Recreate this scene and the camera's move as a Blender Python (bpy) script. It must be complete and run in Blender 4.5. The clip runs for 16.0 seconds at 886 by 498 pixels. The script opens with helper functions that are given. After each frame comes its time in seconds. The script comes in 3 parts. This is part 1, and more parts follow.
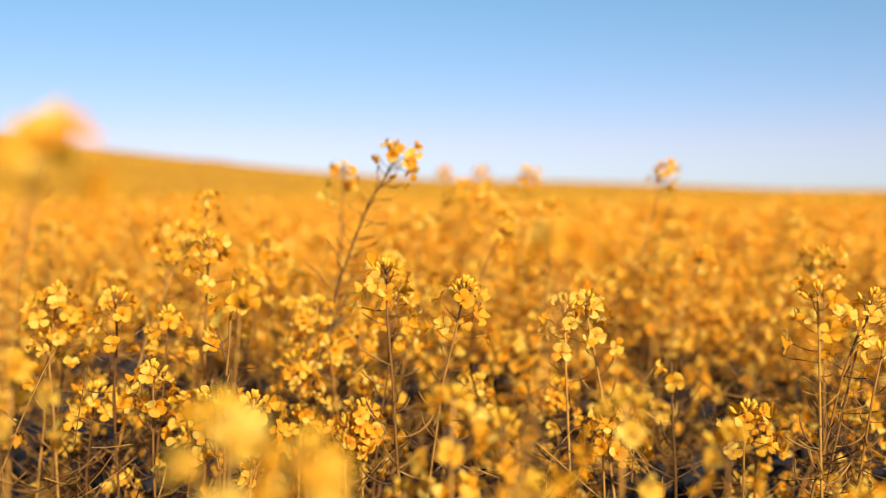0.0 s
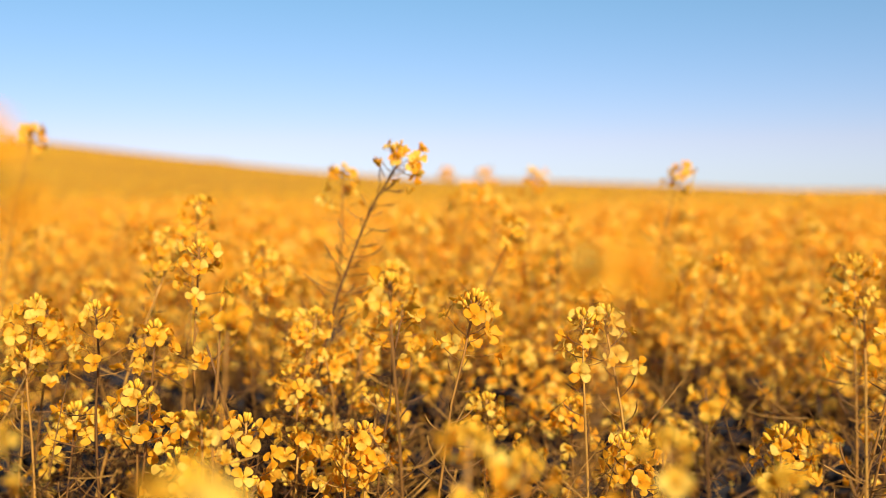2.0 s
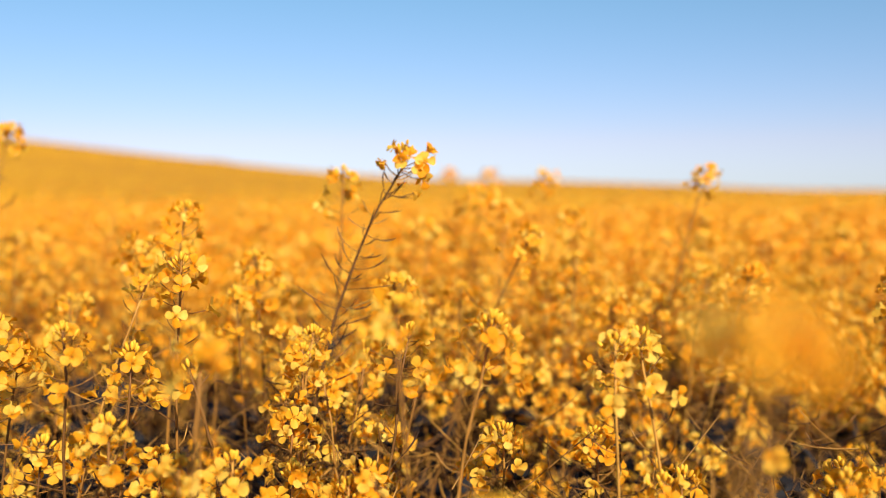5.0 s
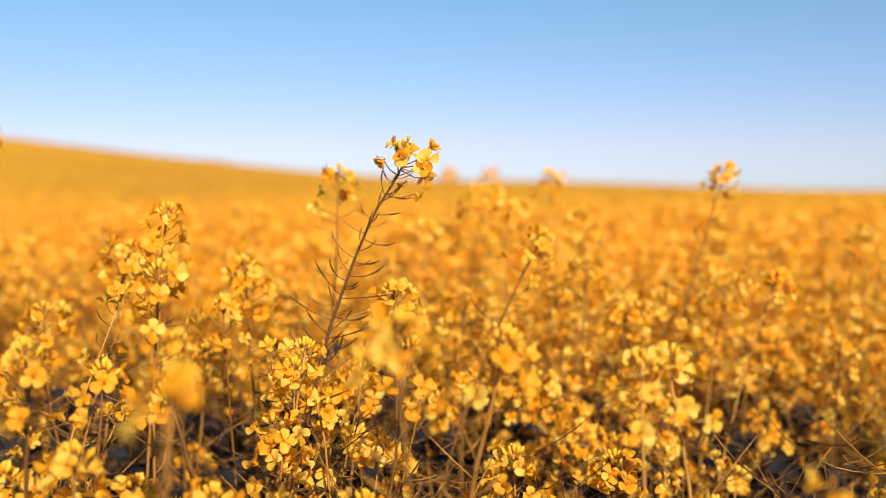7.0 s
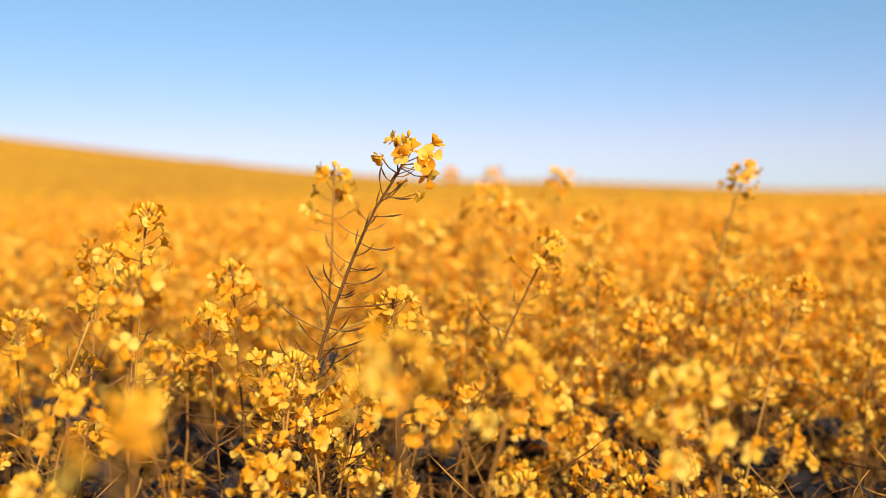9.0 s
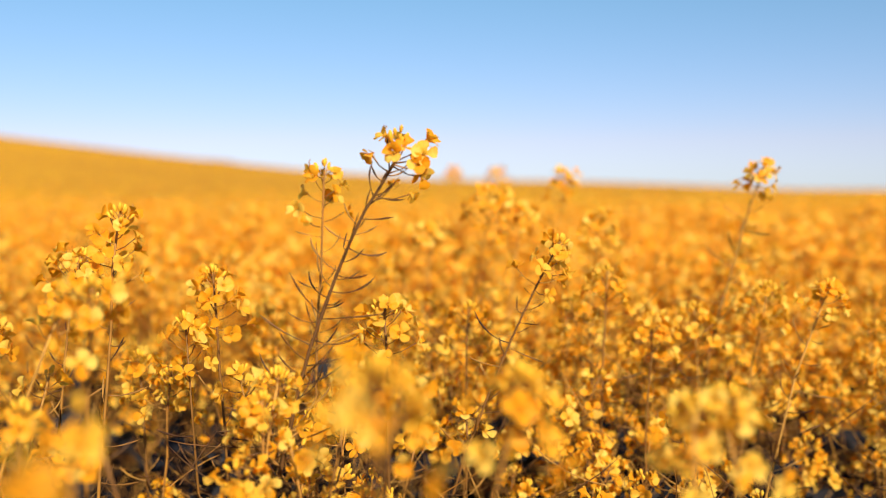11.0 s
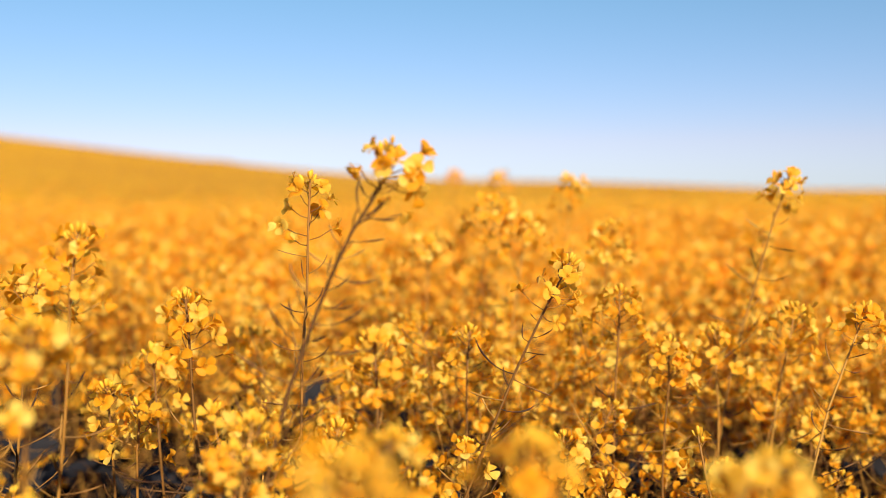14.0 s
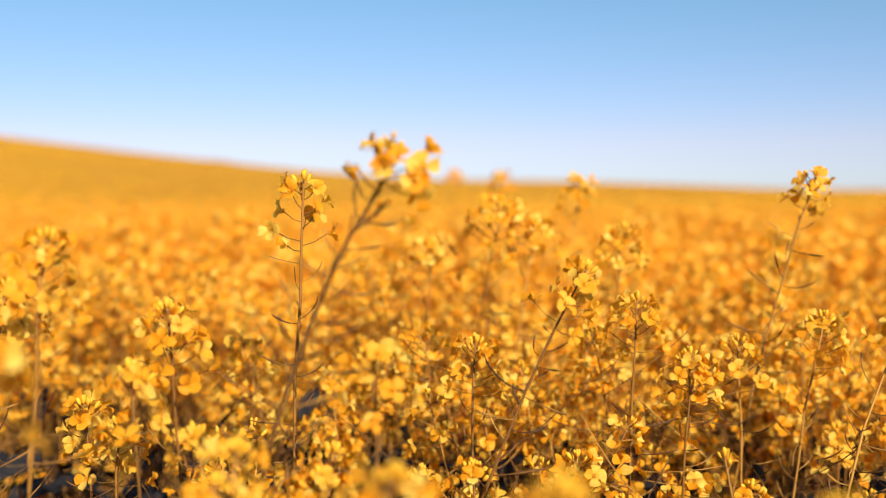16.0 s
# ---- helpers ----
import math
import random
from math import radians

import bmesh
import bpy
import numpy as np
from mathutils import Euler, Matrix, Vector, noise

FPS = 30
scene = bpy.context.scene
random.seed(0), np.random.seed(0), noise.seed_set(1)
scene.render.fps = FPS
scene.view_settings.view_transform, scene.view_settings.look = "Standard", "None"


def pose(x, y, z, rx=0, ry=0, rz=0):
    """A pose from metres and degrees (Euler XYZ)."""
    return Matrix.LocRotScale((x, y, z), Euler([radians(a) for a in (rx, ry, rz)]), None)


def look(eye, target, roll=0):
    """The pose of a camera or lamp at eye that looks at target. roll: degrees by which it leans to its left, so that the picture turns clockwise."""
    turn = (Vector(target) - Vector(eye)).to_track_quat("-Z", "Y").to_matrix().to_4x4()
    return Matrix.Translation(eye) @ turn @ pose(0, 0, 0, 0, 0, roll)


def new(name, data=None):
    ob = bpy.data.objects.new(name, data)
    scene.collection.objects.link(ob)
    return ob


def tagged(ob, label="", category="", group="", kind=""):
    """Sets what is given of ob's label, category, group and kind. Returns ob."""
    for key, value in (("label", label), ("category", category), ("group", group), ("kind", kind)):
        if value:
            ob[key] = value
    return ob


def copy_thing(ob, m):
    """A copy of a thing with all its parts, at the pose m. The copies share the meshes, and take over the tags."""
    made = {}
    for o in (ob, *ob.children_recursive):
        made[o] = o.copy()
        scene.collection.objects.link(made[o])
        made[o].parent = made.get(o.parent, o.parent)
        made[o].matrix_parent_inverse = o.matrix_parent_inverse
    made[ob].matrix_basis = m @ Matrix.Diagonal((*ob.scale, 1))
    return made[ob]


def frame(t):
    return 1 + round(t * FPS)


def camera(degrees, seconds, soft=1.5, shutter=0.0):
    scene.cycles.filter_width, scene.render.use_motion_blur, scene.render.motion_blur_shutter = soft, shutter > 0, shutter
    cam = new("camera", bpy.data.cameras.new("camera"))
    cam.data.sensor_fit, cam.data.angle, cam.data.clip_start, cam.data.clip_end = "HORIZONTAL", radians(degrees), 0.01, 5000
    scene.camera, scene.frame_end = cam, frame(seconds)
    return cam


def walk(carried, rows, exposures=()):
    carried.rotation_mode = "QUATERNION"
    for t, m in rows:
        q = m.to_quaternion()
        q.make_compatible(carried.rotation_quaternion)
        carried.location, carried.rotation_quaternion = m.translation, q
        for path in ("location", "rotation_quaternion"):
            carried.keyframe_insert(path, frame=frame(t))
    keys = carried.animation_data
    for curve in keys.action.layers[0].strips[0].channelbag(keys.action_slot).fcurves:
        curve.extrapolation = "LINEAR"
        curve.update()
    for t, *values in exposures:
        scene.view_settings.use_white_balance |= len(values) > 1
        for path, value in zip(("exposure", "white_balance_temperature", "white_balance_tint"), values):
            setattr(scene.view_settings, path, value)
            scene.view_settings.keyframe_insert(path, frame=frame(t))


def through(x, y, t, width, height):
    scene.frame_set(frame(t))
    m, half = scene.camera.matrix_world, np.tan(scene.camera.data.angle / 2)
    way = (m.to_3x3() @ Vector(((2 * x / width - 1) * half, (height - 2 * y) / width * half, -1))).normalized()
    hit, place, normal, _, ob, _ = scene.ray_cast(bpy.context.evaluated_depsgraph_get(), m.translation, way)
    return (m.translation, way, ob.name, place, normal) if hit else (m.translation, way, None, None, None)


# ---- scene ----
cam = camera(50.0, 16.0, soft=0.4)
EYE, TILT, LEAN = 1.35, -3.6, 0.0
ROWS = [
    (0.0, -0.0, 0.0, 0.0, -0.069, 0.001, 0.0),
    (0.5, -0.003, 0.0225, 0.0008, -0.119, 0.001, 0.0),
    (1.0, -0.0045, 0.0409, 0.005, -0.074, 0.001, 0.0),
    (1.5, -0.0054, 0.0601, 0.0093, -0.039, 0.001, 0.0),
    (2.0, -0.008, 0.0782, 0.0112, -0.073, 0.001, 0.0),
    (2.5, -0.0102, 0.0959, 0.0142, -0.06, 0.001, 0.0),
    (3.0, -0.0122, 0.1127, 0.0163, -0.04, -0.0, 0.0),
    (3.5, -0.0136, 0.1302, 0.019, -0.022, 0.0, 0.0),
    (4.0, -0.0154, 0.1489, 0.0217, -0.017, 0.001, 0.0),
    (6.5, -0.025, 0.2585, 0.0288, -0.202, 0.001, 0.0),
    (7.0, -0.026, 0.2805, 0.0304, -0.206, -0.001, 0.0),
    (7.5, -0.0261, 0.3045, 0.0314, -0.131, -0.0, 0.0),
    (8.0, -0.028, 0.326, 0.0326, -0.19, -0.001, 0.0),
    (8.5, -0.0293, 0.3476, 0.0342, -0.217, -0.0, 0.0),
    (9.0, -0.0288, 0.3644, 0.0352, -0.177, -0.001, 0.0),
    (11.5, -0.0192, 0.4571, 0.0415, 0.166, -0.002, 0.0),
    (12.0, -0.0191, 0.4699, 0.0476, 0.184, -0.003, 0.0),
    (12.5, -0.0193, 0.4867, 0.0534, 0.143, -0.001, 0.0),
    (13.0, -0.0185, 0.5049, 0.0566, 0.139, -0.001, 0.0),
    (13.5, -0.0184, 0.5229, 0.0583, 0.104, 0.0, 0.0),
    (14.0, -0.017, 0.54, 0.0615, 0.192, -0.001, 0.0),
    (14.5, -0.0173, 0.5585, 0.0642, 0.222, 0.0, 0.0),
    (15.0, -0.0204, 0.5767, 0.0659, 0.165, 0.0, 0.0),
    (15.5, -0.0212, 0.5946, 0.0674, 0.22, 0.001, 0.0),
    (16.0, -0.0232, 0.615, 0.0673, 0.101, 0.002, 0.0),
]
walk(cam, [(t, pose(0, 0, EYE, TILT, LEAN, 0) @ pose(x, y, z, 90 + pitch, roll, yaw)) for t, x, y, z, yaw, pitch, roll in ROWS])
cam.data.dof.use_dof = True
cam.data.dof.focus_distance = 0.945
cam.data.dof.aperture_fstop = 2.45
scene.view_settings.exposure = 0.84

# ---------------------------------------------------------------- light
SUN_AZ, SUN_EL = radians(158), radians(33)      # clockwise from +y
sky_world = bpy.data.worlds.new("sky")
scene.world = sky_world
sky_world.use_nodes = True
wn = sky_world.node_tree
wn.nodes.clear()
sky = wn.nodes.new("ShaderNodeTexSky")
sky.sky_type = "NISHITA"
sky.sun_disc = False
sky.sun_elevation = SUN_EL
sky.sun_rotation = SUN_AZ
sky.altitude = 200
sky.air_density = 1.0
sky.dust_density = 0.0
sky.ozone_density = 3.0
bg = wn.nodes.new("ShaderNodeBackground")
bg.inputs["Strength"].default_value = 0.100
wo = wn.nodes.new("ShaderNodeOutputWorld")
# the air's colour from the pale horizon to the blue above
where = wn.nodes.new("ShaderNodeTexCoord")
split = wn.nodes.new("ShaderNodeSeparateXYZ")
air = wn.nodes.new("ShaderNodeValToRGB")
air.color_ramp.elements[0].position, air.color_ramp.elements[0].color = 0.0, (0.375, 0.462, 0.73, 1)
air.color_ramp.elements[1].position, air.color_ramp.elements[1].color = 0.22, (0.515, 0.64, 0.655, 1)
high_air = air.color_ramp.elements.new(0.45)
high_air.color = (0.62, 0.66, 0.62, 1)
mid_air = air.color_ramp.elements.new(0.05)
mid_air.color = (0.53, 0.485, 0.645, 1)
wn.links.new(where.outputs["Generated"], split.inputs[0])
wn.links.new(split.outputs["Z"], air.inputs[0])
tint = wn.nodes.new("ShaderNodeMix")
tint.data_type, tint.blend_type = "RGBA", "MULTIPLY"
tint.inputs[0].default_value = 1.0
wn.links.new(sky.outputs[0], tint.inputs[6])
wn.links.new(air.outputs[0], tint.inputs[7])
wn.links.new(tint.outputs[2], bg.inputs[0])
wn.links.new(bg.outputs[0], wo.inputs[0])

sun_data = bpy.data.lights.new("sun", "SUN")
sun_data.energy = 4.6
sun_data.angle = radians(0.6)
sun_data.color = (1.0, 0.845, 0.63)
sun = new("sun", sun_data)
sun_dir = Vector((math.sin(SUN_AZ) * math.cos(SUN_EL), math.cos(SUN_AZ) * math.cos(SUN_EL), math.sin(SUN_EL)))
sun.matrix_world = look(sun_dir * 50, (0, 0, 0))


# ---------------------------------------------------------------- materials
def nodes_of(name):
    m = bpy.data.materials.new(name)
    m.use_nodes = True
    nt = m.node_tree
    nt.nodes.clear()
    return m, nt, nt.nodes.new("ShaderNodeOutputMaterial")


def node(nt, kind, **values):
    n = nt.nodes.new(kind)
    for key, value in values.items():
        n.inputs[key.replace("_", " ")].default_value = value
    return n


def ramp(nt, source, stops):
    r = nt.nodes.new("ShaderNodeValToRGB")
    while len(r.color_ramp.elements) < len(stops):
        r.color_ramp.elements.new(0.5)
    for e, (at, col) in zip(r.color_ramp.elements, stops):
        e.position, e.color = at, (*col, 1)
    nt.links.new(source, r.inputs[0])
    return r.outputs[0]


def mixed(nt, fac, a, b, blend="MIX"):
    n = nt.nodes.new("ShaderNodeMix")
    n.data_type, n.blend_type = "RGBA", blend
    for socket, value in ((n.inputs[0], fac), (n.inputs[6], a), (n.inputs[7], b)):
        if isinstance(value, bpy.types.NodeSocket):
            nt.links.new(value, socket)
        else:
            socket.default_value = value if isinstance(value, (int, float)) else (*value, 1)
    return n.outputs[2]


def chance(nt):
    """A random value for each object and each loose piece of its mesh."""
    a, b = nt.nodes.new("ShaderNodeObjectInfo"), nt.nodes.new("ShaderNodeNewGeometry")
    s = nt.nodes.new("ShaderNodeMath")
    s.operation = "ADD"
    nt.links.new(a.outputs["Random"], s.inputs[0])
    nt.links.new(b.outputs["Random Per Island"], s.inputs[1])
    f = nt.nodes.new("ShaderNodeMath")
    f.operation = "FRACT"
    nt.links.new(s.outputs[0], f.inputs[0])
    return f.outputs[0]


def grain(nt, scale, detail=4):
    tc = nt.nodes.new("ShaderNodeTexCoord")
    n = node(nt, "ShaderNodeTexNoise", Scale=scale, Detail=detail)
    nt.links.new(tc.outputs["Object"], n.inputs["Vector"])
    return n.outputs["Fac"]


def leafy(name, stops, through_col, through, rough=0.55, scale=180, relief=0.15, gloss=0.25):
    """Thin living tissue: a coloured surface that also lets light through."""
    m, nt, out = nodes_of(name)
    tone = ramp(nt, chance(nt), stops)
    veins = grain(nt, scale)
    col = mixed(nt, 0.35, tone, ramp(nt, veins, [(0.3, (0.62, 0.55, 0.5)), (0.6, (1, 1, 1))]), "MULTIPLY")
    p = node(nt, "ShaderNodeBsdfPrincipled", Roughness=rough)
    p.inputs["Specular IOR Level"].default_value = gloss
    nt.links.new(col, p.inputs["Base Color"])
    bump = node(nt, "ShaderNodeBump", Strength=relief, Distance=0.001)
    nt.links.new(veins, bump.inputs["Height"])
    nt.links.new(bump.outputs[0], p.inputs["Normal"])
    tr = nt.nodes.new("ShaderNodeBsdfTranslucent")
    nt.links.new(mixed(nt, 1.0, col, through_col, "MULTIPLY"), tr.inputs["Color"])
    mix = nt.nodes.new("ShaderNodeMixShader")
    mix.inputs[0].default_value = through
    nt.links.new(p.outputs[0], mix.inputs[1])
    nt.links.new(tr.outputs[0], mix.inputs[2])
    nt.links.new(mix.outputs[0], out.inputs[0])
    return m


def solid(name, stops, rough=0.6, scale=60, relief=0.3):
    m, nt, out = nodes_of(name)
    tone = ramp(nt, chance(nt), stops)
    g = grain(nt, scale)
    col = mixed(nt, 0.5, tone, ramp(nt, g, [(0.3, (0.4, 0.36, 0.32)), (0.7, (1, 1, 1))]), "MULTIPLY")
    p = node(nt, "ShaderNodeBsdfPrincipled", Roughness=rough)
    p.inputs["Specular IOR Level"].default_value = 0.3
    nt.links.new(col, p.inputs["Base Color"])
    bump = node(nt, "ShaderNodeBump", Strength=relief, Distance=0.002)
    nt.links.new(g, bump.inputs["Height"])
    nt.links.new(bump.outputs[0], p.inputs["Normal"])
    nt.links.new(p.outputs[0], out.inputs[0])
    return m


PETAL = leafy("petal", [(0.0, (0.94, 0.40, 0.013)), (0.35, (0.95, 0.46, 0.022)), (0.65, (0.96, 0.59, 0.066)), (1.0, (0.96, 0.72, 0.15))], (1.0, 0.90, 0.46), 0.52, scale=320, relief=0.3)
BUD = leafy("bud", [(0.0, (0.80, 0.46, 0.03)), (1.0, (0.94, 0.62, 0.06))], (1.0, 0.8, 0.4), 0.3)
STEM = solid("stem", [(0.0, (0.11, 0.048, 0.011)), (0.45, (0.30, 0.140, 0.024)), (1.0, (0.50, 0.27, 0.052))])
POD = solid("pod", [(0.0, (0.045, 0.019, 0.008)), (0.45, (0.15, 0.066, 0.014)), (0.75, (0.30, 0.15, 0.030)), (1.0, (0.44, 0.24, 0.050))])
# near-black leaf colour: the deep shade between the stems is put into it
SHADE_LEAF = leafy("leaf", [(0.0, (0.011, 0.012, 0.018)), (1.0, (0.028, 0.028, 0.033))], (0.8, 0.9, 0.7), 0.06, rough=0.9, scale=40, gloss=0.05)

SOIL, nt_, out_ = nodes_of("soil")
g1_, g2_ = grain(nt_, 1.2, 8), grain(nt_, 30, 6)
c_ = mixed(nt_, 0.5, ramp(nt_, g1_, [(0.3, (0.026, 0.023, 0.024)), (0.7, (0.06, 0.052, 0.050))]), ramp(nt_, g2_, [(0.3, (0.4, 0.4, 0.4)), (0.7, (1, 1, 1))]), "MULTIPLY")
p_ = node(nt_, "ShaderNodeBsdfPrincipled", Roughness=0.95)
nt_.links.new(c_, p_.inputs["Base Color"])
b_ = node(nt_, "ShaderNodeBump", Strength=0.6, Distance=0.03)
nt_.links.new(g2_, b_.inputs["Height"])
nt_.links.new(b_.outputs[0], p_.inputs["Normal"])
nt_.links.new(p_.outputs[0], out_.inputs[0])

# distant crop: flower heads and gaps run together, stems and gap shade painted in
CROP, nt_, out_ = nodes_of("flowering_crop")
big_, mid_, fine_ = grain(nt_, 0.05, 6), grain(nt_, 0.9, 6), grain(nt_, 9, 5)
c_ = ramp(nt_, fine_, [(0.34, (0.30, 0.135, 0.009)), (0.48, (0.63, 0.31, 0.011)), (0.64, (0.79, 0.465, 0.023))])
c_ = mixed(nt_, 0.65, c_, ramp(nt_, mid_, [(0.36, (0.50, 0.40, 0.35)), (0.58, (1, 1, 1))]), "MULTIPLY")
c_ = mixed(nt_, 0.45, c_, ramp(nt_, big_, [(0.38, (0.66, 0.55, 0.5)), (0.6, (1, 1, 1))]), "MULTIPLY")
p_ = node(nt_, "ShaderNodeBsdfPrincipled", Roughness=0.9)
p_.inputs["Specular IOR Level"].default_value = 0.1
nt_.links.new(c_, p_.inputs["Base Color"])
b_ = node(nt_, "ShaderNodeBump", Strength=0.9, Distance=0.25)
nt_.links.new(mid_, b_.inputs["Height"])
nt_.links.new(b_.outputs[0], p_.inputs["Normal"])
nt_.links.new(p_.outputs[0], out_.inputs[0])

SLOTS = (STEM, PETAL, BUD, POD, SHADE_LEAF)
S_STEM, S_PETAL, S_BUD, S_POD, S_SHADE_LEAF = range(5)


# ---------------------------------------------------------------- land
def smooth(a, b, v):
    u = min(1.0, max(0.0, (v - a) / (b - a)))
    return u * u * (3 - 2 * u)


def ground_z(x, y):
    """A broad hill on the left, almost level land on the right."""
    r = math.hypot(x, y)
    if r < 3:
        return 0.0
    az = math.degrees(math.atan2(x, y))
    rise = float(np.interp(az, (-60, -40, -24.9, -18.7, -13.2, -8.0, -2.0, 0.0, 7.3, 14.0, 20.0, 25.0, 60.0),
                           (6.0, 4.6, 3.00, 2.29, 1.71, 1.20, 0.76, 0.67, 0.57, 0.34, 0.09, -0.07, -0.6)))
    rise += 0.10 * math.exp(-((az + 13) / 0.5) ** 2)
    rise *= 1 - smooth(38, 110, abs(az))
    return 200 * math.tan(radians(rise)) * (min(r, 200) / 200) ** 1.8 * smooth(3, 20, r)


def rings(name, radii, steps, height, material):
    verts, faces = [], []
    for r in radii:
        for k in range(steps):
            a = 2 * math.pi * k / steps
            x, y = r * math.sin(a), r * math.cos(a)
            verts.append((x, y, height(x, y)))
    for i in range(len(radii) - 1):
        for k in range(steps):
            n = (k + 1) % steps
            faces.append((i * steps + k, i * steps + n, (i + 1) * steps + n, (i + 1) * steps + k))
    me = bpy.data.meshes.new(name)
    me.from_pydata(verts, [], faces)
    me.materials.append(material)
    me.shade_smooth()
    me.update()
    return new(name, me)


ground = rings("ground", [0.001] + [0.6 * 1.13 ** k for k in range(70)], 240, ground_z, SOIL)
tagged(ground, "dark bare soil of the sloping field under the crop", "ground", kind="structure")


def canopy_z(x, y):
    r = math.hypot(x, y)
    bumps = 0.10 * noise.noise((x * 1.7, y * 1.7, 0)) + 0.08 * noise.noise((x * 5, y * 5, 3)) if r < 90 else 0.0
    return ground_z(x, y) + 1.08 - 0.35 * (1 - smooth(9, 16, r)) + bumps


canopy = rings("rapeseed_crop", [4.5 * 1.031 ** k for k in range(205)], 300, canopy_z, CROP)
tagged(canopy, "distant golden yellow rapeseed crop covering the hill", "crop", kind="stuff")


# ---------------------------------------------------------------- plant pieces
class Shape:
    """Collects faces with a material slot each, to be made into one mesh."""

    def __init__(self):
        self.v, self.f, self.m = [], [], []

    def tube(self, pts, radii, sides, slot):
        start = len(self.v)
        side = Vector((1, 0.13, 0.07))
        for i, p in enumerate(pts):
            t = (pts[min(i + 1, len(pts) - 1)] - pts[max(i - 1, 0)]).normalized()
            u = (side - t * side.dot(t)).normalized()
            w = t.cross(u)
            for k in range(sides):
                a = 2 * math.pi * k / sides
                self.v.append(p + (u * math.cos(a) + w * math.sin(a)) * radii[i])
        for i in range(len(pts) - 1):
            for k in range(sides):
                a, b = start + i * sides + k, start + i * sides + (k + 1) % sides
                self.f.append((a, b, b + sides, a + sides))
                self.m.append(slot)
        self.f.append(tuple(range(len(self.v) - sides, len(self.v))))
        self.m.append(slot)

    def sheet(self, rows, slot):
        start, n = len(self.v), len(rows[0])
        for row in rows:
            self.v.extend(row)
        for i in range(len(rows) - 1):
            for k in range(n - 1):
                a = start + i * n + k
                self.f.append((a, a + 1, a + n + 1, a + n))
                self.m.append(slot)

    def add(self, other, m):
        start = len(self.v)
        self.v.extend(m @ p for p in other.v)
        self.f.extend(tuple(start + i for i in f) for f in other.f)
        self.m.extend(other.m)

    def mesh(self, name):
        used = sorted(set(self.m))
        me = bpy.data.meshes.new(name)
        me.from_pydata([tuple(p) for p in self.v], [], self.f)
        for s in used:
            me.materials.append(SLOTS[s])
        me.polygons.foreach_set("material_index", [used.index(s) for s in self.m])
        me.shade_smooth()
        me.update()
        return me


def part(name, shape, parent, label="", m=None):
    """One mesh object under a thing or a part. shape: a Shape, or a mesh that is shared."""
    ob = new(name, shape.mesh(name) if isinstance(shape, Shape) else shape)
    ob.parent = parent
    if m is not None:
        ob.matrix_basis = m
    if label:
        ob["label"] = label
    return ob


def petal(shape, rng, turn, opening, rows, size):
    """An obovate petal on a narrow claw, cupped and a little wavy."""
    spin = Matrix.Rotation(turn, 3, "Z")
    rise, tilt = 0.0028 * size, radians(90 - opening)
    length, width = rng.uniform(0.0104, 0.0130) * size, rng.uniform(0.0098, 0.0126) * size
    cup, wave, curl = rng.uniform(-0.1, 0.9), rng.uniform(-0.6, 0.6), rng.uniform(-0.35, 0.5)
    grid = []
    for s, w in rows:
        bend = tilt * (1 - 0.55 * s)
        along = 0.0012 * size + s * length * math.cos(bend)
        up = rise + s * length * math.sin(bend)
        row = []
        for e in (-1, 0, 1):
            edge = abs(e) * w * width * 0.5
            crumple = 0.0007 * size * rng.uniform(-1, 1) if s > 0.3 else 0.0
            row.append(spin @ Vector((along - 0.06 * abs(e) * length * s, e * w * width * 0.5 * rng.uniform(0.88, 1.06), up + edge * cup + e * edge * wave - curl * length * s * s * s * 0.35 + crumple)))
        grid.append(row)
    shape.sheet([[spin @ Vector((0.0004, e * 0.0006, 0)) for e in (-1, 0, 1)]] + grid, S_PETAL)


FINE_ROWS = ((0.2, 0.36), (0.48, 0.88), (0.76, 1.04), (0.95, 0.84), (1.03, 0.42))
PLAIN_ROWS = ((0.48, 0.9), (1.0, 0.8))
ROUND_ROWS = ((0.36, 0.66), (0.74, 1.05), (1.0, 0.62))


def flower_shape(rng, fine=True, opening=None, rows=PLAIN_ROWS):
    s = Shape()
    o = opening or rng.choice((rng.uniform(62, 86), rng.uniform(38, 66), rng.uniform(20, 46)))
    for k in range(4):
        petal(s, rng, math.pi / 2 * k + rng.uniform(-0.22, 0.22), o + rng.choice((rng.uniform(-16, 14), rng.uniform(-50, 35))), FINE_ROWS if fine else rows, 1.0)
    if fine:
        for k in range(4):
            d = Matrix.Rotation(math.pi / 4 + math.pi / 2 * k, 3, "Z")
            s.sheet([[d @ Vector((0.0003, -0.0007, 0)), d @ Vector((0.0003, 0.0007, 0))], [d @ Vector((0.004, -0.0009, 0.0024)), d @ Vector((0.004, 0.0009, 0.0024))],
                     [d @ Vector((0.0064, -0.0003, 0.0034)), d @ Vector((0.0064, 0.0003, 0.0034))]], S_BUD)
        for k in range(6):
            a = k * 1.05
            tip = Vector((0.0021 * math.cos(a), 0.0021 * math.sin(a), rng.uniform(0.0062, 0.008)))
            s.tube([Vector((0.0006 * math.cos(a), 0.0006 * math.sin(a), 0.001)), tip * 0.8, tip], [0.0003, 0.0004, 0.0008], 3, S_BUD)
    return s


def bud_shape(length=0.0074, width=0.0020, sides=5):
    s = Shape()
    s.tube([Vector((0, 0, z * length)) for z in (0, 0.22, 0.6, 0.88, 1.0)], [width * w for w in (0.35, 0.85, 1.0, 0.7, 0.2)], sides, S_BUD)
    return s


